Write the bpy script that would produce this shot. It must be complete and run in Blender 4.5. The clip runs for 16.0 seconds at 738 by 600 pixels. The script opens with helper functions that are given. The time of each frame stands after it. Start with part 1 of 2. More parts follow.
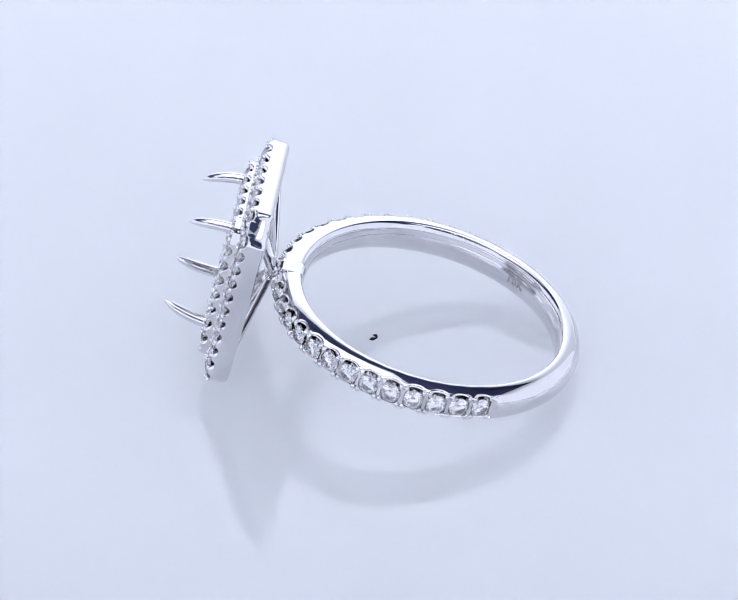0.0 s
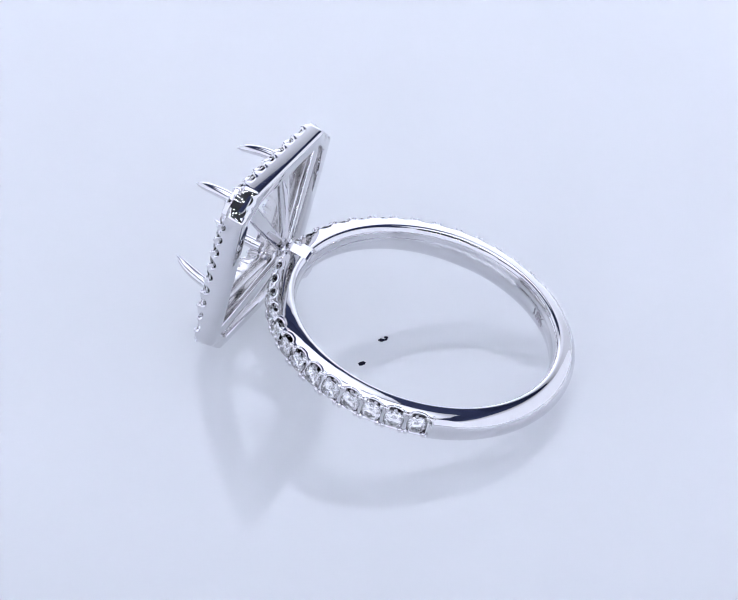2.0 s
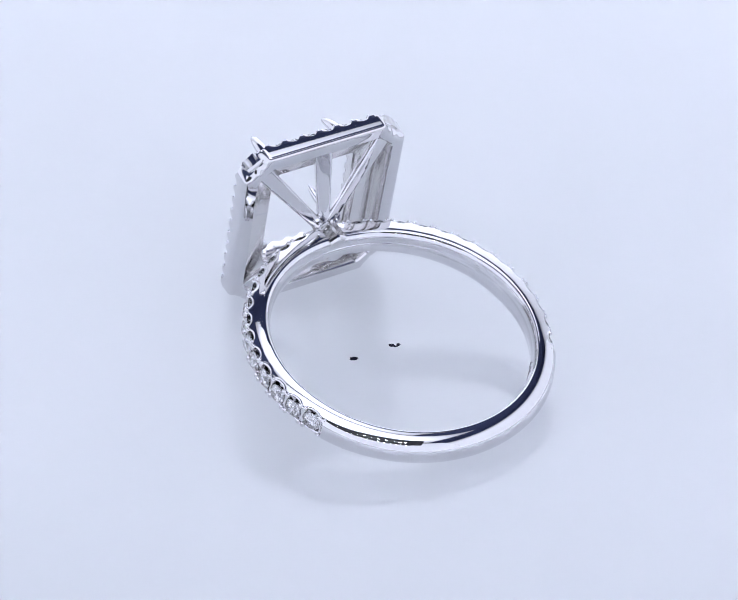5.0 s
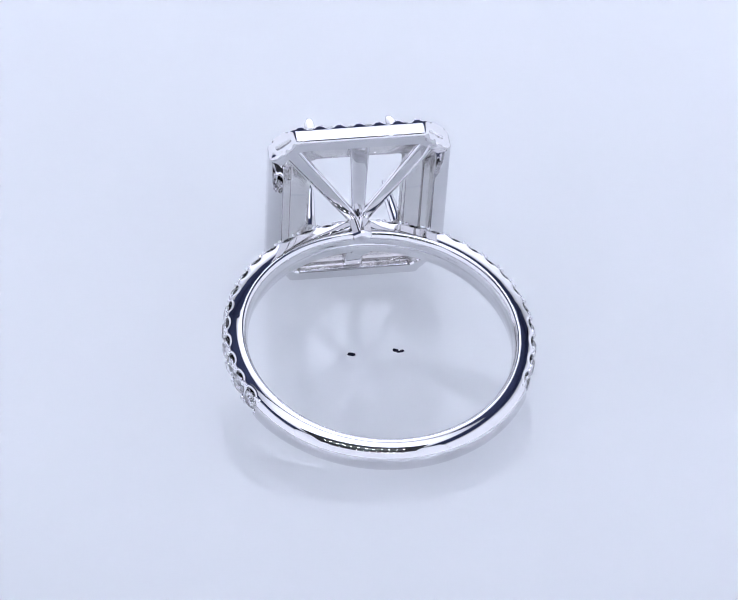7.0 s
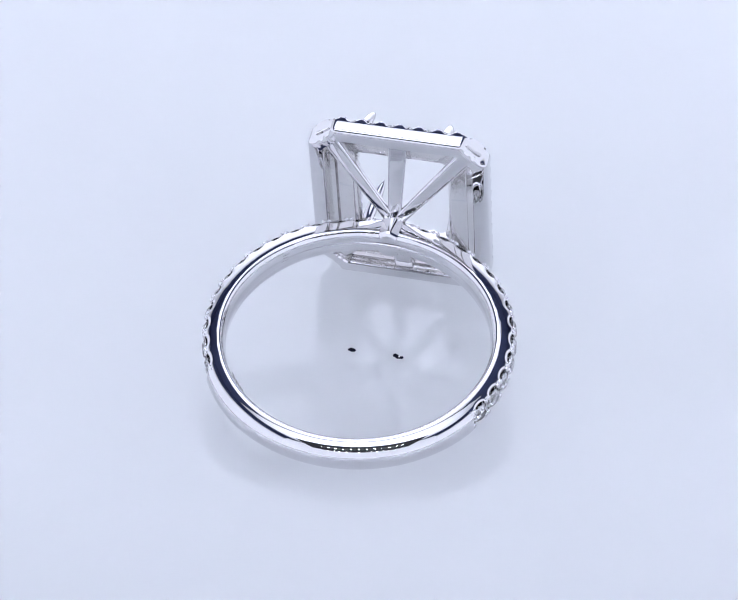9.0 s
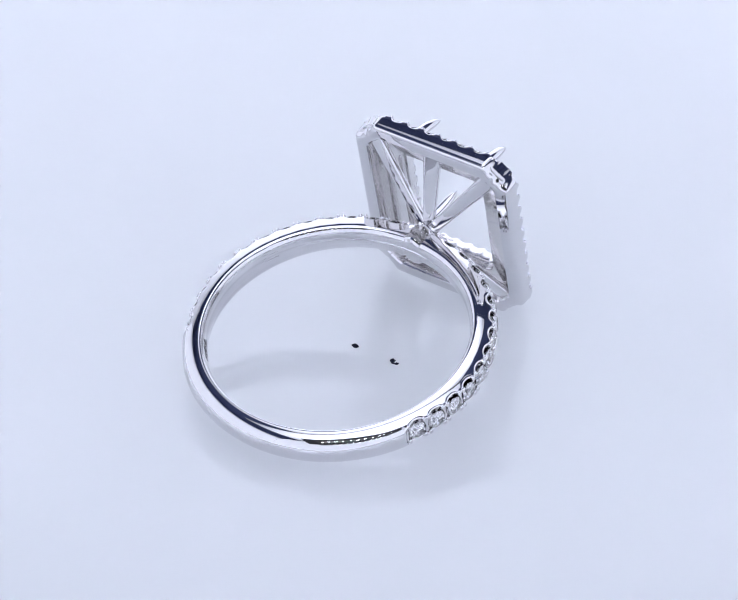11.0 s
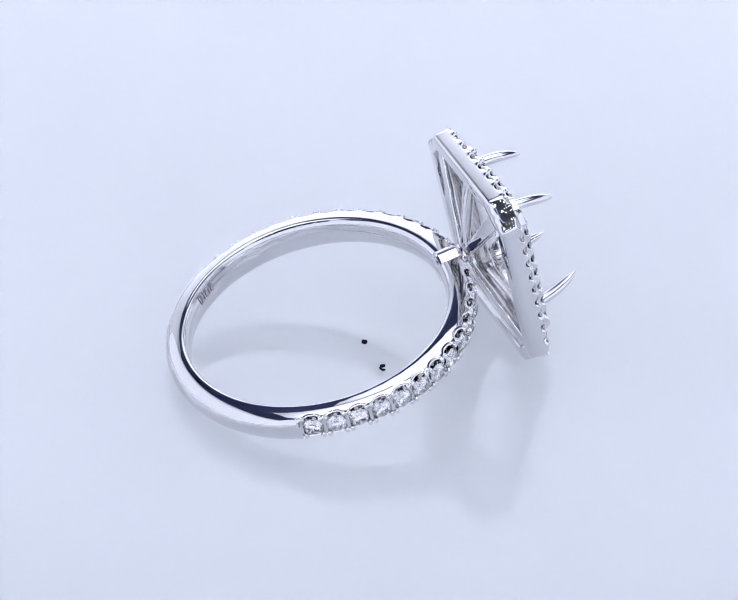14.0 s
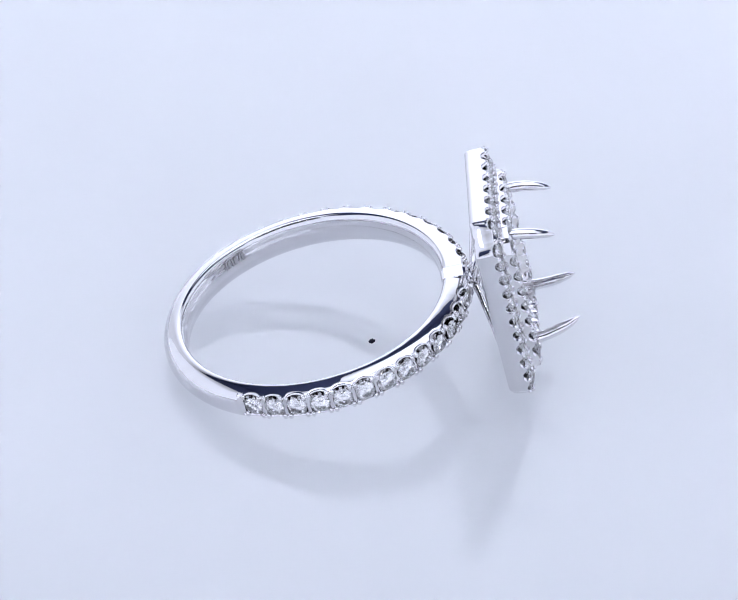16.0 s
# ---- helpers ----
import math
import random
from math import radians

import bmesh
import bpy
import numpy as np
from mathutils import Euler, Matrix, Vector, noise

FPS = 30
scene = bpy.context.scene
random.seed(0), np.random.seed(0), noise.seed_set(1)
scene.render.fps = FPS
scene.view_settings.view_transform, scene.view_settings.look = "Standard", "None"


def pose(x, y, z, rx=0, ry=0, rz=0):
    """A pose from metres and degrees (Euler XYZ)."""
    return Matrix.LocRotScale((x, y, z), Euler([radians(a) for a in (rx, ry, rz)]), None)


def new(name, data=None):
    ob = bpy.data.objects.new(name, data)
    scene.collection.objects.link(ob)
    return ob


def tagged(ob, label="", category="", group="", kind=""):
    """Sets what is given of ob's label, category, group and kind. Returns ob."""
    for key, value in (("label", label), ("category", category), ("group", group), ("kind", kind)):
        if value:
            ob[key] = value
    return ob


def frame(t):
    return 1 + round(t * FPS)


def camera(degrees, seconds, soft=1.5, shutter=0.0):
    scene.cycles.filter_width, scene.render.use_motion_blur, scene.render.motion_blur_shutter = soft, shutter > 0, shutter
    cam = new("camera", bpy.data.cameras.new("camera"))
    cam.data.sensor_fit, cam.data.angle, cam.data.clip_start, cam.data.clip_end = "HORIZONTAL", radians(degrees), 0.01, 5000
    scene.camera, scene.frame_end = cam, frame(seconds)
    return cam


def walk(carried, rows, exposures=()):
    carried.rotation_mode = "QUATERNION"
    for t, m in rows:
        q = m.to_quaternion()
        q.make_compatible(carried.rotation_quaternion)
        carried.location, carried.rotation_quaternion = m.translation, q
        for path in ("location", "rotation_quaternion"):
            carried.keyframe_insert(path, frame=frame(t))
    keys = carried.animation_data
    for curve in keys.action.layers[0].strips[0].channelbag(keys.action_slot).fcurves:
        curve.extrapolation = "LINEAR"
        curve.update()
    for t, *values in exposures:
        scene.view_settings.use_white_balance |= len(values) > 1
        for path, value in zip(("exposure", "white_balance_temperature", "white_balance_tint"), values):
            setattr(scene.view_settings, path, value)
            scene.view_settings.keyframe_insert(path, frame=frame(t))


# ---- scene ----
MM = 0.001

# the camera stands still over the front edge of the turntable
cam = camera(12.486, 16.0, 1.15)
EYE = Matrix(((0.9999221, -0.0124407, 0.0010204, 0.0),
              (0.0079556, 0.5721663, -0.8200990, -0.17252483),
              (0.0096187, 0.8200432, 0.5722207, 0.12445246),
              (0, 0, 0, 1)))
walk(cam, [(0, EYE), (16, EYE)])
scene.view_settings.exposure = 0.035

# ---------------------------------------------------------------- light
world = bpy.data.worlds.new("booth_world")
scene.world = world
world.use_nodes = True
world.node_tree.nodes["Background"].inputs[0].default_value = (0.02, 0.02, 0.03, 1)
world.node_tree.nodes["Background"].inputs[1].default_value = 0.2

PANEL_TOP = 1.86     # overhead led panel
PANEL_SIDE = 0.72   # added glowing panels at the sides, unseen
PANEL_BACK = 1.36    # added glowing panel behind the ring, unseen
PANEL_FRONT = 0.76   # the dimmer added panel behind the camera
LED_DOT = 32.0
COOL = (0.785, 0.828, 1.0)


# ---------------------------------------------------------------- materials
def material(name):
    m = bpy.data.materials.new(name)
    m.use_nodes = True
    return m, m.node_tree.nodes, m.node_tree.links, m.node_tree.nodes["Principled BSDF"]


def glow(name, colour, strength):
    m, nodes, links, bsdf = material(name)
    bsdf.inputs["Base Color"].default_value = (0.5, 0.5, 0.5, 1)
    bsdf.inputs["Emission Color"].default_value = (*colour, 1)
    bsdf.inputs["Emission Strength"].default_value = strength
    return m


def noise_on(nodes, links, scale, detail, coord="Object"):
    tc = nodes.new("ShaderNodeTexCoord")
    n = nodes.new("ShaderNodeTexNoise")
    n.inputs["Scale"].default_value, n.inputs["Detail"].default_value = scale, detail
    links.new(tc.outputs[coord], n.inputs["Vector"])
    return n


def ramp(nodes, links, source, lo, hi, a=0.3, b=0.7):
    r = nodes.new("ShaderNodeValToRGB")
    r.color_ramp.elements[0].position, r.color_ramp.elements[1].position = a, b
    r.color_ramp.elements[0].color, r.color_ramp.elements[1].color = lo, hi
    links.new(source, r.inputs["Fac"])
    return r


def white_gold(name, colour, rough, relief=0.06):
    """Polished metal with faint polishing marks."""
    m, nodes, links, bsdf = material(name)
    bsdf.inputs["Metallic"].default_value = 1.0
    n = noise_on(nodes, links, 900, 4)
    c = ramp(nodes, links, n.outputs["Fac"], tuple(v * 0.97 for v in colour) + (1,), (*colour, 1))
    links.new(c.outputs["Color"], bsdf.inputs["Base Color"])
    fine = noise_on(nodes, links, 2600, 3)
    rr = ramp(nodes, links, fine.outputs["Fac"], (rough * 0.6,) * 3 + (1,), (rough * 1.6,) * 3 + (1,))
    links.new(rr.outputs["Color"], bsdf.inputs["Roughness"])
    bump = nodes.new("ShaderNodeBump")
    bump.inputs["Strength"].default_value, bump.inputs["Distance"].default_value = relief, 0.00002
    wide = noise_on(nodes, links, 420, 2)
    links.new(wide.outputs["Fac"], bump.inputs["Height"])
    links.new(bump.outputs["Normal"], bsdf.inputs["Normal"])
    return m


GOLD = white_gold("polished_white_gold", (0.755, 0.75, 0.765), 0.028, 0.04)
GOLD_INNER = white_gold("cast_white_gold", (0.82, 0.805, 0.805), 0.17, 0.02)


def diamond_material():
    m, nodes, links, bsdf = material("diamond")
    bsdf.inputs["Base Color"].default_value = (0.985, 0.985, 1.0, 1)
    bsdf.inputs["Transmission Weight"].default_value = 1.0
    bsdf.inputs["Roughness"].default_value = 0.0
    bsdf.inputs["IOR"].default_value = 2.42
    return m


DIAMOND = diamond_material()


def acrylic_material():
    """Glossy white acrylic with the faintest clouding and fine dust-dull spots."""
    m, nodes, links, bsdf = material("white_acrylic")
    n = noise_on(nodes, links, 28, 3)
    c = ramp(nodes, links, n.outputs["Fac"], (0.765, 0.785, 0.80, 1), (0.785, 0.80, 0.82, 1), 0.25, 0.75)
    links.new(c.outputs["Color"], bsdf.inputs["Base Color"])
    bsdf.inputs["IOR"].default_value = 1.68
    bsdf.inputs["Subsurface Weight"].default_value = 1.0
    bsdf.inputs["Subsurface Radius"].default_value = (1.0, 1.0, 1.0)
    bsdf.inputs["Subsurface Scale"].default_value = 0.05
    bsdf.subsurface_method = "BURLEY"
    g = noise_on(nodes, links, 160, 3)
    rr = ramp(nodes, links, g.outputs["Fac"], (0.035,) * 3 + (1,), (0.06,) * 3 + (1,))
    links.new(rr.outputs["Color"], bsdf.inputs["Roughness"])
    return m


ACRYLIC = acrylic_material()


def plain(name, colour, rough, vary=0.06, scale=60):
    m, nodes, links, bsdf = material(name)
    n = noise_on(nodes, links, scale, 4)
    c = ramp(nodes, links, n.outputs["Fac"], tuple(v * (1 - vary) for v in colour) + (1,), (*colour, 1))
    links.new(c.outputs["Color"], bsdf.inputs["Base Color"])
    bsdf.inputs["Roughness"].default_value = rough
    return m


INK = plain("black_ink", (0.008, 0.008, 0.02), 0.9, 0.5, 3000)
INK.node_tree.nodes["Principled BSDF"].inputs["Specular IOR Level"].default_value = 0.08
STAMP = plain("stamped_recess", (0.46, 0.45, 0.47), 0.5, 0.3, 2000)
BLACK_CLOTH = plain("black_cloth", (0.06, 0.075, 0.16), 0.9, 0.3, 300)
WHITE_BOARD = plain("white_board", (0.78, 0.79, 0.8), 0.6)
GREY_HOUSING = plain("grey_housing", (0.05, 0.05, 0.06), 0.5)
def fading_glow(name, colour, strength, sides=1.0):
    """Glow of an added panel: its fade towards the top edge, and to a share of its strength at its sides, is painted
    into the emission.
    """
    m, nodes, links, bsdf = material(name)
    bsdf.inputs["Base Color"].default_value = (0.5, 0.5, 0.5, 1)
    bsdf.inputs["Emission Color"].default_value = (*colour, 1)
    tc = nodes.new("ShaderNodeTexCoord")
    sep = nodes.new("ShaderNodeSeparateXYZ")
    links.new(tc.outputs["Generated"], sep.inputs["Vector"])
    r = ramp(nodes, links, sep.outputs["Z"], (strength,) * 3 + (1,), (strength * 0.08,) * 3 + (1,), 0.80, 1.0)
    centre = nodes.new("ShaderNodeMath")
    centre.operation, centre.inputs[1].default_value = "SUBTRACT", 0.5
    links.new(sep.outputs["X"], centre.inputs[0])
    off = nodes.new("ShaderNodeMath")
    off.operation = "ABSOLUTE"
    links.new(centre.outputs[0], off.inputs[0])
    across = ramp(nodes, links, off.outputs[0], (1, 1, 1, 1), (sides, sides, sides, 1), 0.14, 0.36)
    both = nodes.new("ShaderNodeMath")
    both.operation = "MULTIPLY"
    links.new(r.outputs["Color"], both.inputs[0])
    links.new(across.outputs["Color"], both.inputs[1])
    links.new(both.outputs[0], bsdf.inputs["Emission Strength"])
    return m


BLACK_PLASTIC = plain("black_plastic", (0.012, 0.012, 0.016), 0.5, 0.3, 400)


def panel_glow(name, colour, strength):
    """A large diffused lamp, brightest in its middle; the fade to its edges is painted into the emission."""
    m, nodes, links, bsdf = material(name)
    bsdf.inputs["Base Color"].default_value = (0.5, 0.5, 0.5, 1)
    bsdf.inputs["Emission Color"].default_value = (*colour, 1)
    tc = nodes.new("ShaderNodeTexCoord")
    grad = nodes.new("ShaderNodeTexGradient")
    grad.gradient_type = "SPHERICAL"
    move = nodes.new("ShaderNodeMapping")
    move.inputs["Location"].default_value, move.inputs["Scale"].default_value = (-0.85, -0.7, 0), (1.7, 1.4, 0)
    links.new(tc.outputs["Generated"], move.inputs["Vector"])
    links.new(move.outputs["Vector"], grad.inputs["Vector"])
    r = ramp(nodes, links, grad.outputs["Fac"], (strength * 0.16,) * 3 + (1,), (strength,) * 3 + (1,), 0.04, 0.52)
    links.new(r.outputs["Color"], bsdf.inputs["Emission Strength"])
    return m


PANEL_GLOW = panel_glow("led_panel_glow", COOL, PANEL_TOP)
SIDE_GLOW = fading_glow("side_fill_glow", COOL, PANEL_SIDE)
BACK_GLOW = fading_glow("back_fill_glow", COOL, PANEL_BACK, 0.30)
FRONT_GLOW = glow("front_fill_glow", COOL, PANEL_FRONT)
DOT_GLOW = glow("led_glow", (0.85, 0.90, 1.0), LED_DOT)


# ---------------------------------------------------------------- mesh helpers
def mesh_of(name, verts, faces, mat, smooth=None):
    """A mesh from vertices in metres; smooth: the angle in degrees above which an edge stays sharp."""
    me = bpy.data.meshes.new(name)
    me.from_pydata([tuple(v) for v in verts], [], faces)
    bm = bmesh.new()
    bm.from_mesh(me)
    bmesh.ops.remove_doubles(bm, verts=bm.verts, dist=1e-8)
    bmesh.ops.recalc_face_normals(bm, faces=bm.faces)
    bm.to_mesh(me)
    bm.free()
    me.materials.append(mat)
    if smooth is not None:
        me.shade_smooth()
        me.set_sharp_from_angle(angle=radians(smooth))
    return me


def part(name, me, parent, m=Matrix(), label=""):
    ob = new(name, me)
    ob.parent = parent
    ob.matrix_basis = m
    return tagged(ob, label)


def box_mesh(name, size, mat, bevel=0.0, segments=2):
    bm = bmesh.new()
    bmesh.ops.create_cube(bm, size=1.0)
    bmesh.ops.scale(bm, vec=size, verts=bm.verts)
    if bevel:
        bmesh.ops.bevel(bm, geom=bm.edges[:], offset=bevel, segments=segments, profile=0.5, affect="EDGES")
    me = bpy.data.meshes.new(name)
    bm.to_mesh(me)
    bm.free()
    me.materials.append(mat)
    if bevel:
        me.shade_smooth()
        me.set_sharp_from_angle(angle=radians(40))
    return me


def grid_faces(rows, cols, close_rows, close_cols):
    """Quads of a grid of rows x cols vertices."""
    out = []
    for i in range(rows if close_rows else rows - 1):
        for j in range(cols if close_cols else cols - 1):
            a, b = i, (i + 1) % rows
            c, d = j, (j + 1) % cols
            out.append((a * cols + c, a * cols + d, b * cols + d, b * cols + c))
    return out


def lathe_mesh(name, profile, mat, n=48, smooth=35):
    """Turns (radius, z) points, in metres, about z, closed at both ends."""
    verts, faces = [], []
    for r, z in profile:
        for k in range(n):
            a = 2 * math.pi * k / n
            verts.append((r * math.cos(a), r * math.sin(a), z))
    faces = grid_faces(len(profile), n, False, True)
    faces.append(tuple(range(n)))
    faces.append(tuple(range((len(profile) - 1) * n, len(profile) * n)))
    return mesh_of(name, verts, faces, mat, smooth)


# ---------------------------------------------------------------- the booth
HALF, WALL_H, CEIL = 0.32, 0.325, 0.43
FLOOR_Z = -0.03
T = 0.01


def booth():
    floor = new("floor", box_mesh("floor", (2 * HALF + 0.1, 2 * HALF + 0.1, 0.02), WHITE_BOARD))
    floor.location = (0, 0, FLOOR_Z - 0.01)
    tagged(floor, "matt white board floor of a photo booth", "floor", kind="structure")
    ceiling = new("ceiling", box_mesh("ceiling", (2 * HALF + 0.1, 2 * HALF + 0.1, 0.02), BLACK_CLOTH))
    ceiling.location = (0, 0, CEIL + 0.01)
    tagged(ceiling, "black cloth ceiling of a photo booth", "ceiling", kind="structure")
    for name, x, y, turn in (("north", 0, HALF, 0), ("south", 0, -HALF, 0), ("east", HALF, 0, 90), ("west", -HALF, 0, 90)):
        length = 2 * HALF - T if turn else 2 * HALF + T
        wall = new("wall_" + name, box_mesh("wall", (length, T, CEIL - FLOOR_Z), BLACK_CLOTH))
        wall.matrix_basis = pose(x * 1.03, y * 1.03, (CEIL + FLOOR_Z) / 2, 0, 0, turn)
        tagged(wall, "black cloth wall of a photo booth", "wall", kind="structure")
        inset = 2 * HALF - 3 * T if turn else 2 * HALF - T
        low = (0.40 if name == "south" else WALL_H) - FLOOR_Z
        # unseen glowing sheet, added to light the table and whiten the metal's reflections
        sheet = new("fill_panel", box_mesh("fill_panel", (inset, 0.004, low - 0.004), {"south": FRONT_GLOW, "north": BACK_GLOW}.get(name, SIDE_GLOW)))
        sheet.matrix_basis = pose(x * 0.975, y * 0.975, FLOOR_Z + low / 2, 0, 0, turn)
        tagged(sheet, "unseen glowing white panel added to a photo booth", "light panel", "booth diffusers")


def led_panels():
    # the second, wider light is added to brighten the reflections in the band
    for y, wide, deep in ((0.152, 0.25, 0.196), (-0.123, 0.48, 0.326)):
        root = tagged(new("ceiling_light"), "unseen flat white overhead light in a grey frame", "ceiling light", "overhead lights")
        root.location = (0, y, CEIL - 0.014)
        part("diffuser", box_mesh("diffuser", (wide, deep, 0.004), PANEL_GLOW), root, pose(0, 0, -0.004))
        part("housing", box_mesh("housing", (wide + 0.012, deep + 0.012, 0.010), GREY_HOUSING, 0.002), root, pose(0, 0, 0.006))


def led_bar():
    """A black lamp bar over the camera: two rows of bare leds beside a grey strip."""
    eye_y, eye_z = -0.185, 0.236
    root = tagged(new("led_bar"), "black lamp bar with two rows of small bright leds", "light bar")
    root.matrix_basis = pose(0, eye_y, eye_z, 38, 0, 0)
    part("housing", box_mesh("housing", (0.26, 0.150, 0.012), BLACK_PLASTIC, 0.002), root)
    part("lens_strip", box_mesh("reflector", (0.20, 0.022, 0.002), GREY_HOUSING, 0.0005), root, pose(0, -0.086, -0.0072))
    flat = root.matrix_basis.inverted()
    for x in (-0.11, 0.11):
        rod = lathe_mesh("hanger", [(0.0025, 0.0), (0.0025, CEIL - eye_z)], BLACK_PLASTIC, 12)
        part("hanger", rod, root, flat @ pose(x, eye_y, eye_z))
    dot = lathe_mesh("led", [(0.0024, 0.0), (0.0024, -0.001), (0.0016, -0.0022)], DOT_GLOW, 12)
    for y in (-0.083, 0.0):
        for i in range(12):
            part("led", dot, root, pose((i - 5.5) * 0.0155, y, -0.0065) @ Matrix.Diagonal((0.95, 1.3, 1, 1)))


booth()
led_panels()
led_bar()

# ---------------------------------------------------------------- the turntable
SPIN = -10.825      # degrees a second
START = -2.091 + 8 * 10.825


def turntable():
    root = tagged(new("turntable"), "round glossy white acrylic turntable with two ink marks", "turntable")
    part("disc", lathe_mesh("disc", [(0.0885, -0.010), (0.090, -0.0085), (0.090, -0.0012), (0.0896, -0.0004), (0.0886, 0.0)], ACRYLIC, 128, 12), root)
    part("base", lathe_mesh("base", [(0.062, -0.030), (0.064, -0.029), (0.064, -0.0105), (0.060, -0.0102)], GREY_HOUSING, 64), root)

    def blot(seed, rx, ry):
        rnd = random.Random(seed)
        n, verts = 18, []
        for k in range(n):
            a = 2 * math.pi * k / n
            s = 1 + rnd.uniform(-0.16, 0.16)
            verts.append((rx * s * math.cos(a) * MM, ry * s * math.sin(a) * MM, 0.0))
        low = len(verts)
        verts += [(x * 0.8, y * 0.8, 0.02 * MM) for x, y, z in verts]
        faces = grid_faces(2, n, False, True) + [tuple(range(low, 2 * low))]
        return mesh_of("ink_mark", verts, faces, INK, 40)

    for seed, x, y, rx, ry, turn in ((1, -1.30, 0.03, 0.27, 0.20, -20), (2, 1.52, 0.10, 0.17, 0.21, 20),
                                     (3, 1.93, -0.02, 0.13, 0.15, 0), (4, 1.72, -0.12, 0.16, 0.09, 10)):
        part("ink_mark", blot(seed, rx, ry), root, pose(x * MM, y * MM, 0.004 * MM, 0, 0, turn), "small black ink mark")
    return root


# ---------------------------------------------------------------- the ring
# ring space, in millimetres: x to the head, z along the finger, origin at the middle of the band
LIE = Matrix(((-0.0000846, -1.0, 0.0000206, -0.050 * MM),
              (0.971648, -0.000087, -0.236433, -3.250 * MM),
              (0.236433, 0.0, 0.971648, 3.388 * MM),
              (0, 0, 0, 1)))
BAND = LIE @ pose(0, 0, 0, 1.876)      # the band is a little twisted against the head
R_OUT, R_PLAIN, R_IN = 9.70, 9.83, 8.15
PAVE_END, PAVE_START, STONES = 124.0, 8.5, 13
PITCH = (PAVE_END - PAVE_START - 3.0) / STONES


def half_width(deg):
    """Half of the band's width along the finger: a little slimmer towards the head."""
    a = min(abs(deg), 180) / 180
    return 0.86 + 0.22 * min(1.0, a / 0.45)


def drift(r, deg):
    """How far a point of the band lies off its circle: the hole sits a little behind the outline, the shank bows out."""
    c = math.cos(radians(deg))
    w = min(1.0, max(0.0, (R_PLAIN - r) / (R_PLAIN - R_IN)))
    t = min(1.0, max(0.0, (abs(deg) - 108) / 45))
    return -0.38 * w * c + 0.24 * (1 - w) * t * t * (3 - 2 * t)


def stone_angle(i):
    return PAVE_START + (i + 0.5) * PITCH


def smooth_step(t):
    t = min(1.0, max(0.0, t))
    return t * t * (3 - 2 * t)


def blend(a, b, t):
    return [(r * (1 - t) + pr * t, z * (1 - t) + pz * t) for (r, z), (pr, pz) in zip(a, b)]


CROWN, EDGE_R, EDGE_Z = 0.06, 0.36, 0.70     # the comfort-fit swell of the inside and the rounding of its edges


def band_section(a):
    """The outline (radius, z) at an angle from the head: comfort-fit inside, rounded edges, stone seats or a half-round back."""
    hw = half_width(a)
    u = (a - PAVE_START) / PITCH
    end = PAVE_START + STONES * PITCH
    foot = R_IN + CROWN + EDGE_R
    plain = []
    for k in range(22):
        f = radians(-90 + 180 * k / 21)
        plain.append((foot + (R_PLAIN - foot) * abs(math.cos(f)), hw * math.sin(f)))
    set_here = PAVE_START <= a <= end
    d = abs((u % 1.0) - 0.5) * 2 if set_here else 1.0     # 0 at a stone's middle, 1 between two stones
    notch = max(0.0, 1 - (d / 0.78) ** 2) ** 0.7 if set_here else 0.0
    edge = R_OUT - 0.09 - 0.31 * notch - 0.05 * d
    rise = R_OUT - 0.20 - foot

    def wall(r):
        """The side bows gently inwards from its foot to the scalloped edge."""
        t = max(0.0, (r - foot) / rise)
        return -hw + 0.06 * t + 0.21 * t * t

    side = [foot + (edge - 0.05 - foot) * k / 5 for k in range(6)]
    low = [(r, wall(r)) for r in side] + [(edge, wall(edge) + 0.03)]
    seat = R_OUT - 0.86 if d < 0.80 else R_OUT - 0.24
    pave = low + [(edge + 0.02, wall(edge) + 0.09), (edge - 0.04, wall(edge) + 0.17), (seat, -hw + 0.43), (seat, -0.15)]
    top = wall(edge) + 0.03
    shut = low + [(R_PLAIN - 0.13, top * 0.84), (R_PLAIN - 0.06, top * 0.60), (R_PLAIN - 0.02, top * 0.34), (R_PLAIN, top * 0.1)]
    pave, shut = (half + [(r, -z) for r, z in reversed(half)] for half in (pave, shut))
    outer = blend(pave, shut, max(0.0, min(1.0, (a - end) / 1.2), min(1.0, (PAVE_START - a) / 1.5)))
    outer = blend(outer, plain, smooth_step((a - end - 1.2) / 26))
    inner = [(R_IN + CROWN * t * t, (hw - EDGE_Z) * t) for t in (0.15, 0.4, 0.62, 0.82, 1.0)]
    for k in range(1, 9):
        f = radians(90 * k / 9)
        inner.append((R_IN + CROWN + EDGE_R * (1 - math.cos(f)), hw - EDGE_Z + EDGE_Z * math.sin(f)))
    return [(r, -z) for r, z in inner] + outer + list(reversed(inner))


def band_mesh():
    """The band: half round behind, with scalloped stone seats on both sides."""
    angles = [i * 0.4 for i in range(-450, 450)]
    verts, cols = [], 0
    for deg in angles:
        ring = band_section(abs(deg))
        cols = len(ring)
        c, s = math.cos(radians(deg)), math.sin(radians(deg))
        verts += [((r + drift(r, deg)) * c * MM, (r + drift(r, deg)) * s * MM, z * MM) for r, z in ring]
    return mesh_of("band", verts, grid_faces(len(angles), cols, True, True), GOLD, 34)


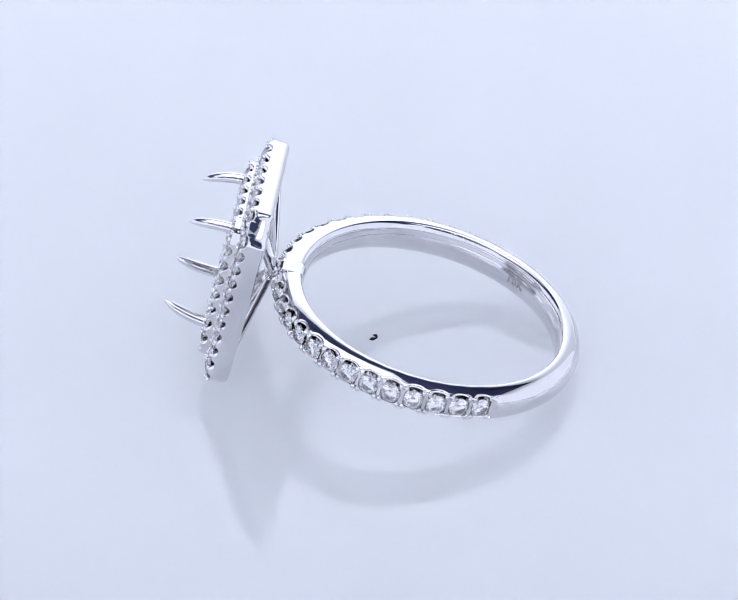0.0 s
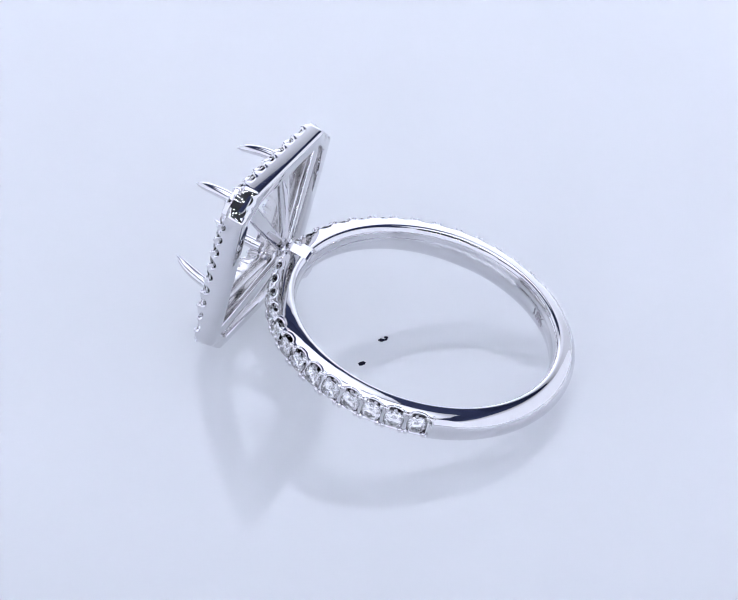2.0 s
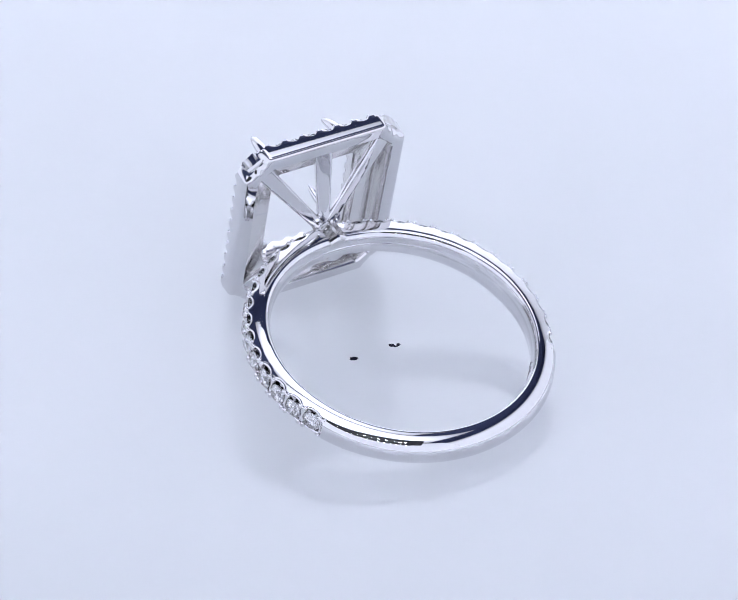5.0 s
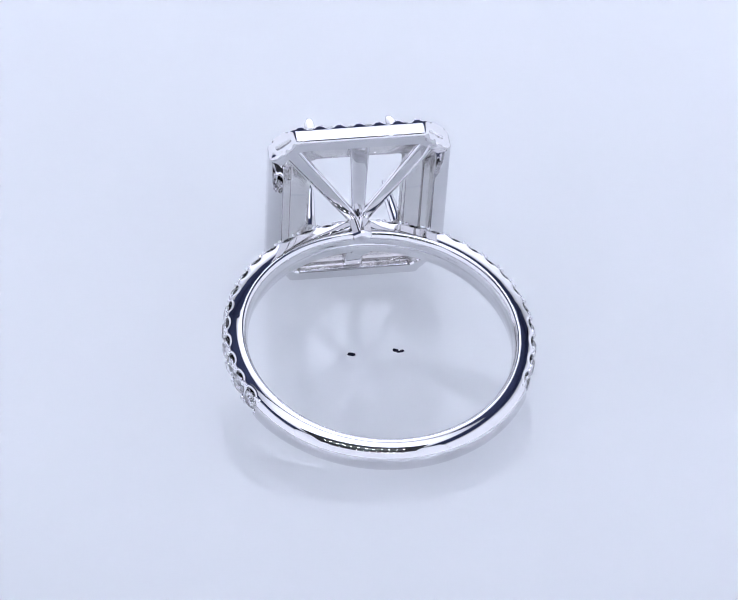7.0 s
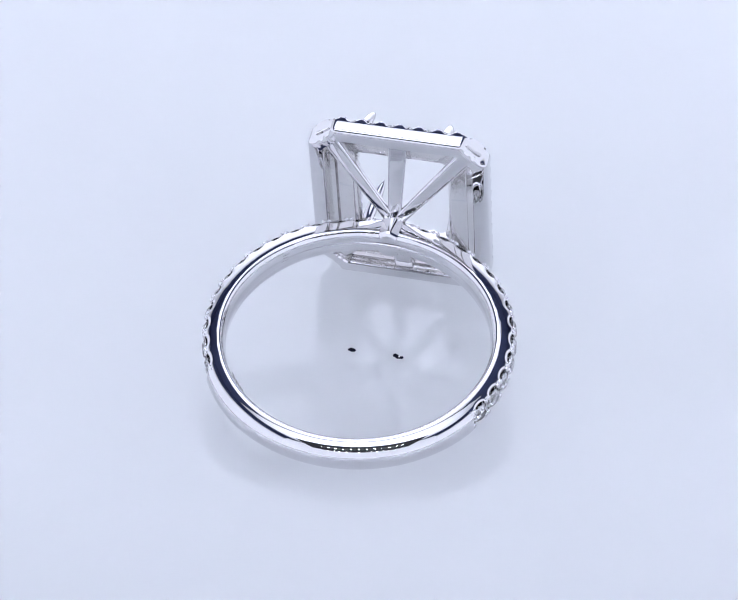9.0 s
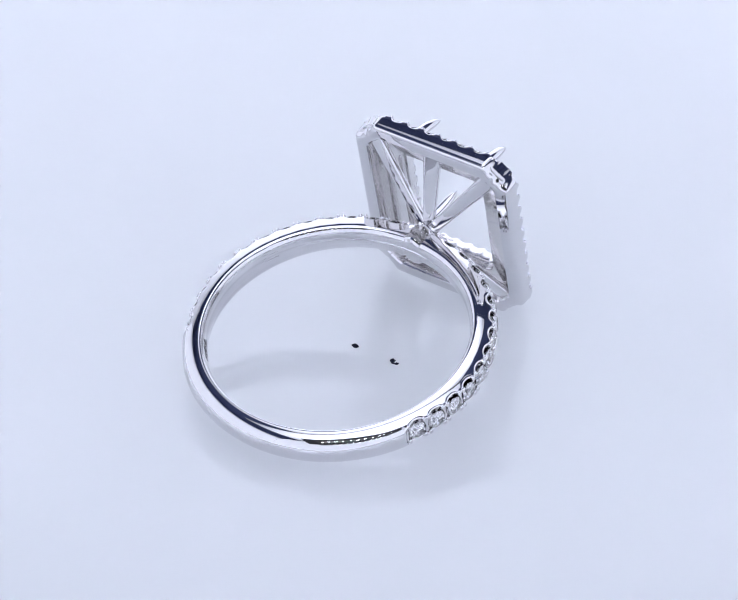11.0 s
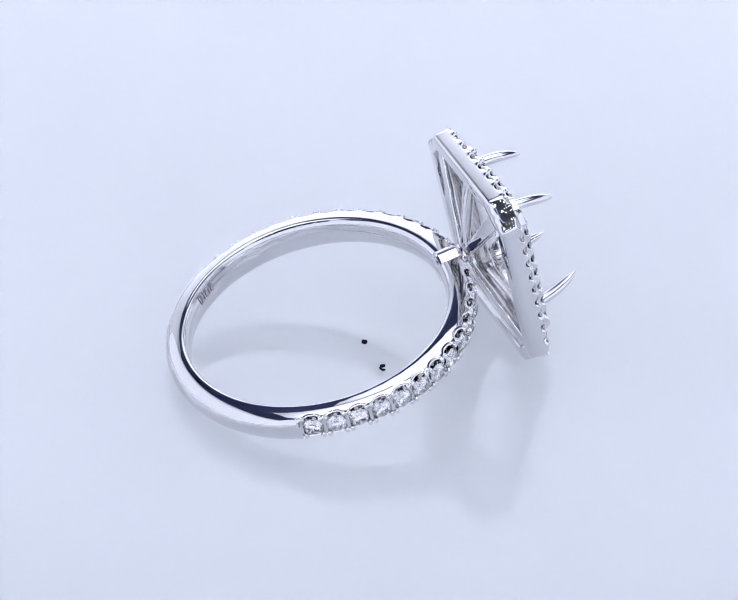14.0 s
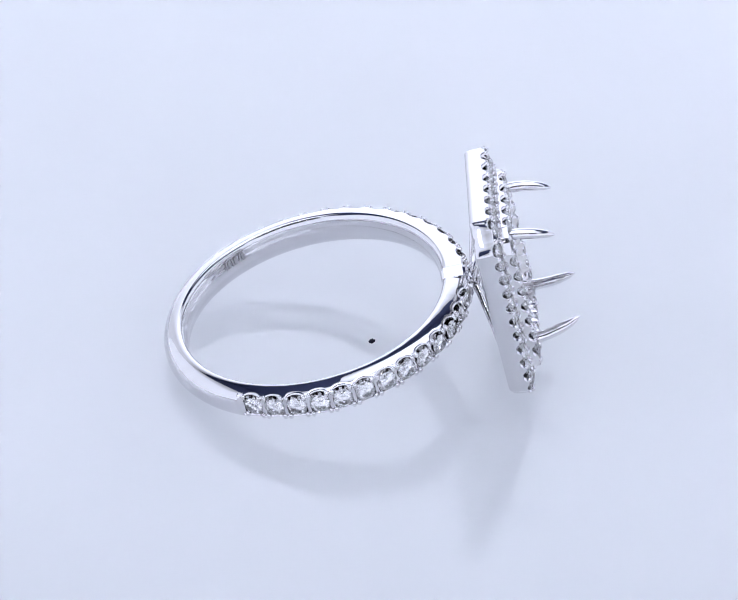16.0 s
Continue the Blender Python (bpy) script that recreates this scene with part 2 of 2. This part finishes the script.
def diamond_mesh():
    """A round brilliant, one unit across, table at +z."""
    verts = [(0.29 * math.cos(radians(45 * k)), 0.29 * math.sin(radians(45 * k)), 0.17) for k in range(8)]
    verts += [(0.41 * math.cos(radians(45 * k + 22.5)), 0.41 * math.sin(radians(45 * k + 22.5)), 0.095) for k in range(8)]
    verts += [(0.5 * math.cos(radians(22.5 * k)), 0.5 * math.sin(radians(22.5 * k)), 0.01) for k in range(16)]
    verts += [(0.5 * math.cos(radians(22.5 * k)), 0.5 * math.sin(radians(22.5 * k)), -0.02) for k in range(16)]
    verts.append((0, 0, -0.43))
    faces = [tuple(range(8))]
    for k in range(8):
        n = (k + 1) % 8
        g0, g1, g2 = 16 + 2 * k, 16 + 2 * k + 1, 16 + (2 * k + 2) % 16
        faces += [(k, 8 + k, n), (k, g0, 8 + k), (n, 8 + k, g2), (8 + k, g0, g1), (8 + k, g1, g2)]
    for k in range(16):
        n = (k + 1) % 16
        faces += [(16 + k, 32 + k, 32 + n, 16 + n), (32 + k, 48, 32 + n)]
    return mesh_of("diamond", verts, faces, DIAMOND)


def bead_mesh():
    bm = bmesh.new()
    bmesh.ops.create_icosphere(bm, subdivisions=2, radius=1.0)
    me = bpy.data.meshes.new("bead")
    bm.to_mesh(me)
    bm.free()
    me.materials.append(GOLD)
    me.shade_smooth()
    return me


def basis(origin, up, along):
    """A pose in ring space (mm) whose z is up and x nearly along."""
    z = Vector(up).normalized()
    x = (Vector(along) - Vector(along).dot(z) * z).normalized()
    y = z.cross(x)
    m = Matrix((x, y, z)).transposed().to_4x4()
    return Matrix.Translation(Vector(origin) * MM) @ m


def sized(m, sx, sy=None, sz=None):
    return m @ Matrix.Diagonal((sx * MM, (sy or sx) * MM, (sz or sx) * MM, 1))


# the head: an upright rectangle with cut corners, in the plane across x
HEAD_Y, HEAD_Z = -0.11, 0.20
HY, HZ, CY, CZ = 5.76, 6.56, 1.42, 1.22
ROUND = 0.62


def octagon(off):
    """The outline drawn in by off: eight long edges (even) with a short rounding edge (odd) after each."""
    hy, hz = HY - off, HZ - off
    cy, cz = CY - off * 0.40, CZ - off * 0.32
    pts = [(hy, hz - cz), (hy - cy, hz), (-hy + cy, hz), (-hy, hz - cz), (-hy, -hz + cz), (-hy + cy, -hz), (hy - cy, -hz), (hy, -hz + cz)]
    pts = [Vector((y + HEAD_Y, z + HEAD_Z)) for y, z in pts]
    q = min(ROUND, 0.36 * math.hypot(cy, cz))
    out = []
    for k in range(8):
        a, b = pts[k], pts[(k + 1) % 8]
        d = (b - a).normalized()
        out += [a + d * q, b - d * q]
    return out


def along_octagon(off, e, u, crisp=False):
    """A point on an edge; crisp: the roundings are tighter than the row of stones."""
    o = octagon(off)
    a, b = o[e], o[(e + 1) % 16]
    p = a.lerp(b, u)
    if crisp and e % 4 == 0:      # the cut corners are a little bowed
        d = (b - a).normalized()
        p = p + Vector((d.y, -d.x)) * 0.012 * 4 * u * (1 - u) * (1 if (p - Vector((HEAD_Y, HEAD_Z))).dot(Vector((d.y, -d.x))) > 0 else -1)
    if crisp and e % 2:
        da, db = (a - o[e - 1]).normalized(), (b - o[(e + 2) % 16]).normalized()
        across = da.x * db.y - da.y * db.x
        gap = b - a
        corner = a + da * ((gap.x * db.y - gap.y * db.x) / across)
        c1, c2 = corner.lerp(a, 0.6), corner.lerp(b, 0.6)
        if u <= 0.25:
            p = a.lerp(c1, u * 4)
        elif u >= 0.75:
            p = c2.lerp(b, (u - 0.75) * 4)
        else:
            v = (u - 0.25) * 2
            p = c1.lerp(corner, v).lerp(corner.lerp(c2, v), v)
    return p.x, p.y


def stones_on(e, counts):
    """How many stones sit along an edge: in the outer row the corner stones sit on the roundings, in the inner row on the cuts."""
    if e % 2:
        return counts[4]
    return counts[(e // 2) % 4]


def rail_mesh(name, off, width, back, front, slope, counts, rim):
    """One rail of the halo: a domed wall with a scalloped front edge and sunken stone seats."""
    verts, stations, cols = [], 0, 0
    for e in range(16):
        n = stones_on(e, counts)
        plain_edge = n == 0
        steps = (3 if e % 4 == 2 else 12) if plain_edge else (24 if e % 2 else 14) * n
        for i in range(steps):
            u = i / steps
            d = 1.0 if plain_edge else abs((u * n) % 1.0 - 0.5) * 2
            notch = math.sqrt(max(0.0, 1 - (d / 0.62) ** 2)) if d < 0.62 else 0.0
            edge = front - 0.02 - (0.20 if e % 2 else 0.26) * notch
            top = lambda o, drop: front + slope * o - drop
            seat_drop = 0.72 if d < 0.88 else 0.14
            k = 1 + (0.5 * math.sin(math.pi * u) if e % 4 == 0 and off == 0 else 0.0)     # the cut corners are rounded off more behind
            near_cut = {0: 1.0, 1: smooth_step(1.6 - 2.2 * u), 2: 0.0, 3: smooth_step(2.2 * u - 0.6)}[e % 4] if off == 0 else 0.0
            lean = 0.30 * near_cut     # and lean in towards the back
            ring = [(0.26 * k, back), (0.15 * k, back + 0.03 * k), (0.07 * k, back + 0.09 * k), (0.02 * k, back + 0.19 * k), (0.0, back + 0.34 * k), (0.0, front - 0.40), (0.0, edge - 0.075), (0.010, edge - 0.03), (0.04, edge), (0.15, edge + 0.02),
                    (0.22, top(0.22, seat_drop)), (width * 0.5, top(width * 0.5, seat_drop)), (width - 0.22, top(width - 0.22, seat_drop)),
                    (width - 0.15, top(width, 0.08 + 0.15 * notch)), (width - 0.04, top(width, 0.06 + 0.15 * notch)),
                    (width, top(width, 0.12 + 0.15 * notch)), (width + 0.12, top(width, 0.80)), (width + 0.12, top(width, 0.98)), (rim + 0.08, top(width, 0.98)), (rim, back + 0.10), (rim - 0.08, back)]
            cols = len(ring)
            for c, (o, x) in enumerate(ring):
                if c < 7:
                    o += lean * (front - x) / (front - back)
                y, z = along_octagon(off + o, e, u, off == 0)
                verts.append((x * MM, y * MM, z * MM))
            stations += 1
    me = mesh_of(name, verts, grid_faces(stations, cols, True, True), GOLD, 32)
    me.materials.append(GOLD_INNER)
    hidden = range(0, 21) if off else range(15, 20)     # what was never polished
    inside = {(round(v[0], 8), round(v[1], 8), round(v[2], 8)) for k, v in enumerate(verts) if k % cols in hidden and (15 <= k % cols or v[0] < (front - 0.38) * MM)}
    for p in me.polygons:
        if all(tuple(round(c, 8) for c in me.vertices[k].co) in inside for k in p.vertices):
            p.material_index = 1
    return me


def sweep_mesh(name, path, mat, n=12, power=2.0, smooth=50):
    """A tapered bar: path rows are centre (mm), half width across u, half depth across v, with u and v given."""
    verts = []
    for c, u, v, a, b in path:
        for k in range(n):
            t = 2 * math.pi * (k + 0.5) / n
            cu, sv = math.cos(t), math.sin(t)
            cu = math.copysign(abs(cu) ** (2 / power), cu)
            sv = math.copysign(abs(sv) ** (2 / power), sv)
            p = Vector(c) + Vector(u) * (a * cu) + Vector(v) * (b * sv)
            verts.append(tuple(p * MM))
    faces = grid_faces(len(path), n, False, True)
    faces += [tuple(range(n)), tuple(range((len(path) - 1) * n, len(path) * n))]
    return mesh_of(name, verts, faces, mat, smooth)


def prong_mesh(base, tip, bow):
    """A long claw, bowed, flattened and drawn out to a point."""
    base, tip, bow = Vector(base), Vector(tip), Vector(bow)
    path = []
    for i in range(13):
        t = i / 12
        c = base.lerp(tip, t) + bow * (4 * t * (1 - t))
        d = ((tip - base) + bow * (4 - 8 * t)).normalized()
        u = d.cross(Vector((0, 0, 1))).normalized()
        v = u.cross(d).normalized()
        w = 0.42 - 0.08 * t if t < 0.55 else 0.376 * math.sqrt(max(0.0, 1 - ((t - 0.55) / 0.455) ** 1.7))
        path.append((c, u, v, max(w, 0.03), max(w * 0.86, 0.025)))
    return sweep_mesh("prong", path, GOLD, 12)


def rib_mesh(start, end, w0, w1, d0, d1):
    """A flat tapering blade from the neck to the rail."""
    start, end = Vector(start), Vector(end)
    run = (end - start).normalized()
    v = Vector((1, 0, 0))
    v = (v - v.dot(run) * run).normalized()
    u = run.cross(v)
    path = []
    for i in range(9):
        t = i / 8
        path.append((start.lerp(end, t), u, v, w0 + (w1 - w0) * t ** 1.3, d0 + (d1 - d0) * t))
    return sweep_mesh("rib", path, GOLD, 28, 4.0, 45)


def saddle_mesh():
    """The ridged block across the band under the neck: its ridges run from the hole to the neck."""
    outline = [(-0.62, -0.86), (-0.10, -1.13), (0.10, -1.13), (0.62, -0.86), (0.62, 0.86), (0.10, 1.13), (-0.10, 1.13), (-0.62, 0.86)]
    n, verts = len(outline), []
    for x, f in ((7.86, 0.80), (7.96, 0.94), (8.10, 1.0), (9.30, 0.98), (9.46, 0.90), (9.62, 0.66)):
        verts += [(x * MM, y * (0.9 if x > 9.4 else 1.0) * f * MM, z * f * MM) for y, z in outline]
    faces = grid_faces(6, n, False, True) + [tuple(range(n)), tuple(range(5 * n, 6 * n))]
    return mesh_of("saddle", verts, faces, GOLD, 22)


def ring():
    root = tagged(new("ring"), "polished white gold ring with pave diamonds and an empty stone setting", "ring")

    band = part("band", band_mesh(), root, BAND)
    gem, bead = diamond_mesh(), bead_mesh()

    # stones and claws of the band
    for side in (1, -1):
        for i in range(STONES):
            a = radians(stone_angle(i)) * side
            hw = half_width(stone_angle(i))
            out = Vector((math.cos(a), math.sin(a), 0))
            size = 1.06 + 0.22 * min(1.0, (i + 1) / 6)
            m = basis(out * (R_OUT - 0.21), out, (-math.sin(a), math.cos(a), 0)) @ pose(0, 0, 0, 0, 0, 17 * i)
            part("diamond", gem, band, sized(m, size), "clear round brilliant-cut diamond")
        for i in range(STONES + 1):
            for shift in (-0.12, 0.12):
                a = radians(PAVE_START + i * PITCH + shift * PITCH) * side
                hw = half_width(PAVE_START + i * PITCH)
                out = Vector((math.cos(a), math.sin(a), 0))
                for z in (1, -1):
                    m = basis(out * (R_OUT - 0.22) + Vector((0, 0, z * (hw - 0.42))), out, (0, 0, 1))
                    part("bead", bead, band, sized(m, 0.23, 0.17, 0.19))

    # the two rows of the halo
    for name, off, width, back, front, slope, counts, rim in (("outer_rail", 0.0, 1.36, 10.76, 12.10, 0.28, (0, 6, 0, 9, 1), 0.98),
                                                       ("inner_rail", 1.38, 1.34, 11.65, 12.90, 0.18, (1, 5, 1, 7, 0), 1.25)):
        rail = part(name, rail_mesh(name, off, width, back, front, slope, counts, rim), root, LIE)
        for e in range(16):
            n = stones_on(e, counts)
            if not n:
                continue
            y0, z0 = along_octagon(off + width / 2, e, 0)
            y1, z1 = along_octagon(off + width / 2, e, 1)
            pitch = math.hypot(y1 - y0, z1 - z0) / n
            for i in range(n):
                y, z = along_octagon(off + width / 2, e, (i + 0.5) / n)
                side = Vector((y0 - y1, z0 - z1)).normalized()
                lean = (1, -side.y * slope, side.x * slope)
                m = basis((front + slope * width / 2 - 0.14, y, z), lean, (0, 0, 1)) @ pose(0, 0, 0, 0, 0, 23 * i + 11 * e)
                part("diamond", gem, rail, sized(m, min(1.08, max(pitch * 0.97, 0.86))), "clear round brilliant-cut diamond")
                for o in (0.22, width - 0.20):
                    y, z = along_octagon(off + o, e, i / n)
                    m = basis((front + slope * o - 0.05, y, z), (1, 0, 0), (0, 0, 1))
                    part("bead", bead, rail, sized(m, 0.18, 0.18, 0.17))

    # claws for the missing centre stone
    for y, z, ty, tz, reach in ((-2.55, 4.35, -2.51, 3.68, 15.5), (2.65, 4.2, 2.47, 3.82, 15.62), (2.55, -3.1, 2.18, -2.6, 15.82), (-3.0, -3.2, -2.55, -2.6, 15.82)):
        bow = Vector((0, 0.08 * (1 if y > 0 else -1), 0.19 * (1 if z > 0 else -1)))
        part("prong", prong_mesh((12.5, y * 1.02, z * 1.01), (reach, ty, tz), bow), root, LIE)

    # the basket: six blades from the neck to the rail, the neck and the saddle on the band
    for y, z, w in ((4.75, 6.1, 0.60), (-4.95, 6.1, 0.60), (4.75, -5.55, 0.60), (-4.95, -5.55, 0.60), (-0.1, 6.1, 0.66), (-0.1, -5.55, 0.66)):
        part("rib", rib_mesh((9.85, y * 0.05, z * 0.05 + 0.1), (11.4, y, z), w * 0.62, w, 0.22, 0.24), root, LIE)
    neck = lathe_mesh("neck", [(r * MM, h * MM) for r, h in ((0.72, 9.0), (0.62, 9.25), (0.42, 9.45), (0.40, 9.62), (0.52, 9.78), (0.55, 9.95), (0.42, 10.12), (0.2, 10.18))], GOLD, 24)
    part("neck", neck, root, LIE @ pose(0, 0, 0, 0, 90, 0))
    part("saddle", saddle_mesh(), root, BAND)
    for k in range(4):
        a = radians(45 + 90 * k)
        m = basis((9.92, 0.56 * math.cos(a), 0.56 * math.sin(a) + 0.05), (1, 0, 0), (0, 0, 1))
        part("claw_root", bead, root, LIE @ sized(m, 0.44, 0.36, 0.46))
    stamp(band)
    return root


def stamp(band):
    """The fineness mark and a maker's mark (plain bars) inside the band."""
    def wrapped(name, flat, faces, deg, z, way):
        """Bends flat points (mm) on to the inside of the band."""
        verts = []
        for x, y, h in flat:
            a = radians(deg + way * math.degrees(x / R_IN))
            r = R_IN + drift(R_IN, math.degrees(a)) - 0.012 - h
            verts.append((r * math.cos(a) * MM, r * math.sin(a) * MM, (z + y) * MM))
        part(name, mesh_of(name, verts, faces, STAMP), band, Matrix(), "stamped mark")

    curve = bpy.data.curves.new("hallmark", "FONT")
    curve.body, curve.size, curve.align_x, curve.align_y, curve.extrude = "18K", 0.86, "CENTER", "CENTER", 0.01
    ob = new("hallmark", curve)
    me = bpy.data.meshes.new_from_object(ob)
    flat = [tuple(v.co) for v in me.vertices]
    faces = [tuple(p.vertices) for p in me.polygons]
    bpy.data.objects.remove(ob)
    wrapped("hallmark", flat, faces, -131.0, -0.12, -1)
    for x, w in ((-0.62, 0.10), (-0.44, 0.18), (-0.12, 0.10), (0.08, 0.22), (0.46, 0.10), (0.66, 0.20)):
        flat = [(x + i * w / 4, y, h) for h in (0, 0.012) for y in (-0.27, 0.27) for i in range(5)]
        quad = [(i, i + 1, i + 6, i + 5) for i in range(4)]
        faces = quad + [tuple(k + 10 for k in q) for q in quad] + [(0, 5, 15, 10), (4, 9, 19, 14)]
        faces += [(i, i + 1, i + 11, i + 10) for i in range(4)] + [(i + 5, i + 6, i + 16, i + 15) for i in range(4)]
        wrapped("mark_bar", flat, faces, 131.5, 0.36, -1)


TABLE = turntable()
RING = ring()


def motions():
    rows = [(0.5 * i, pose(0, 0, 0, 0, 0, START + SPIN * 0.5 * i)) for i in range(33)]
    walk(TABLE, rows)
    walk(RING, rows)


motions()
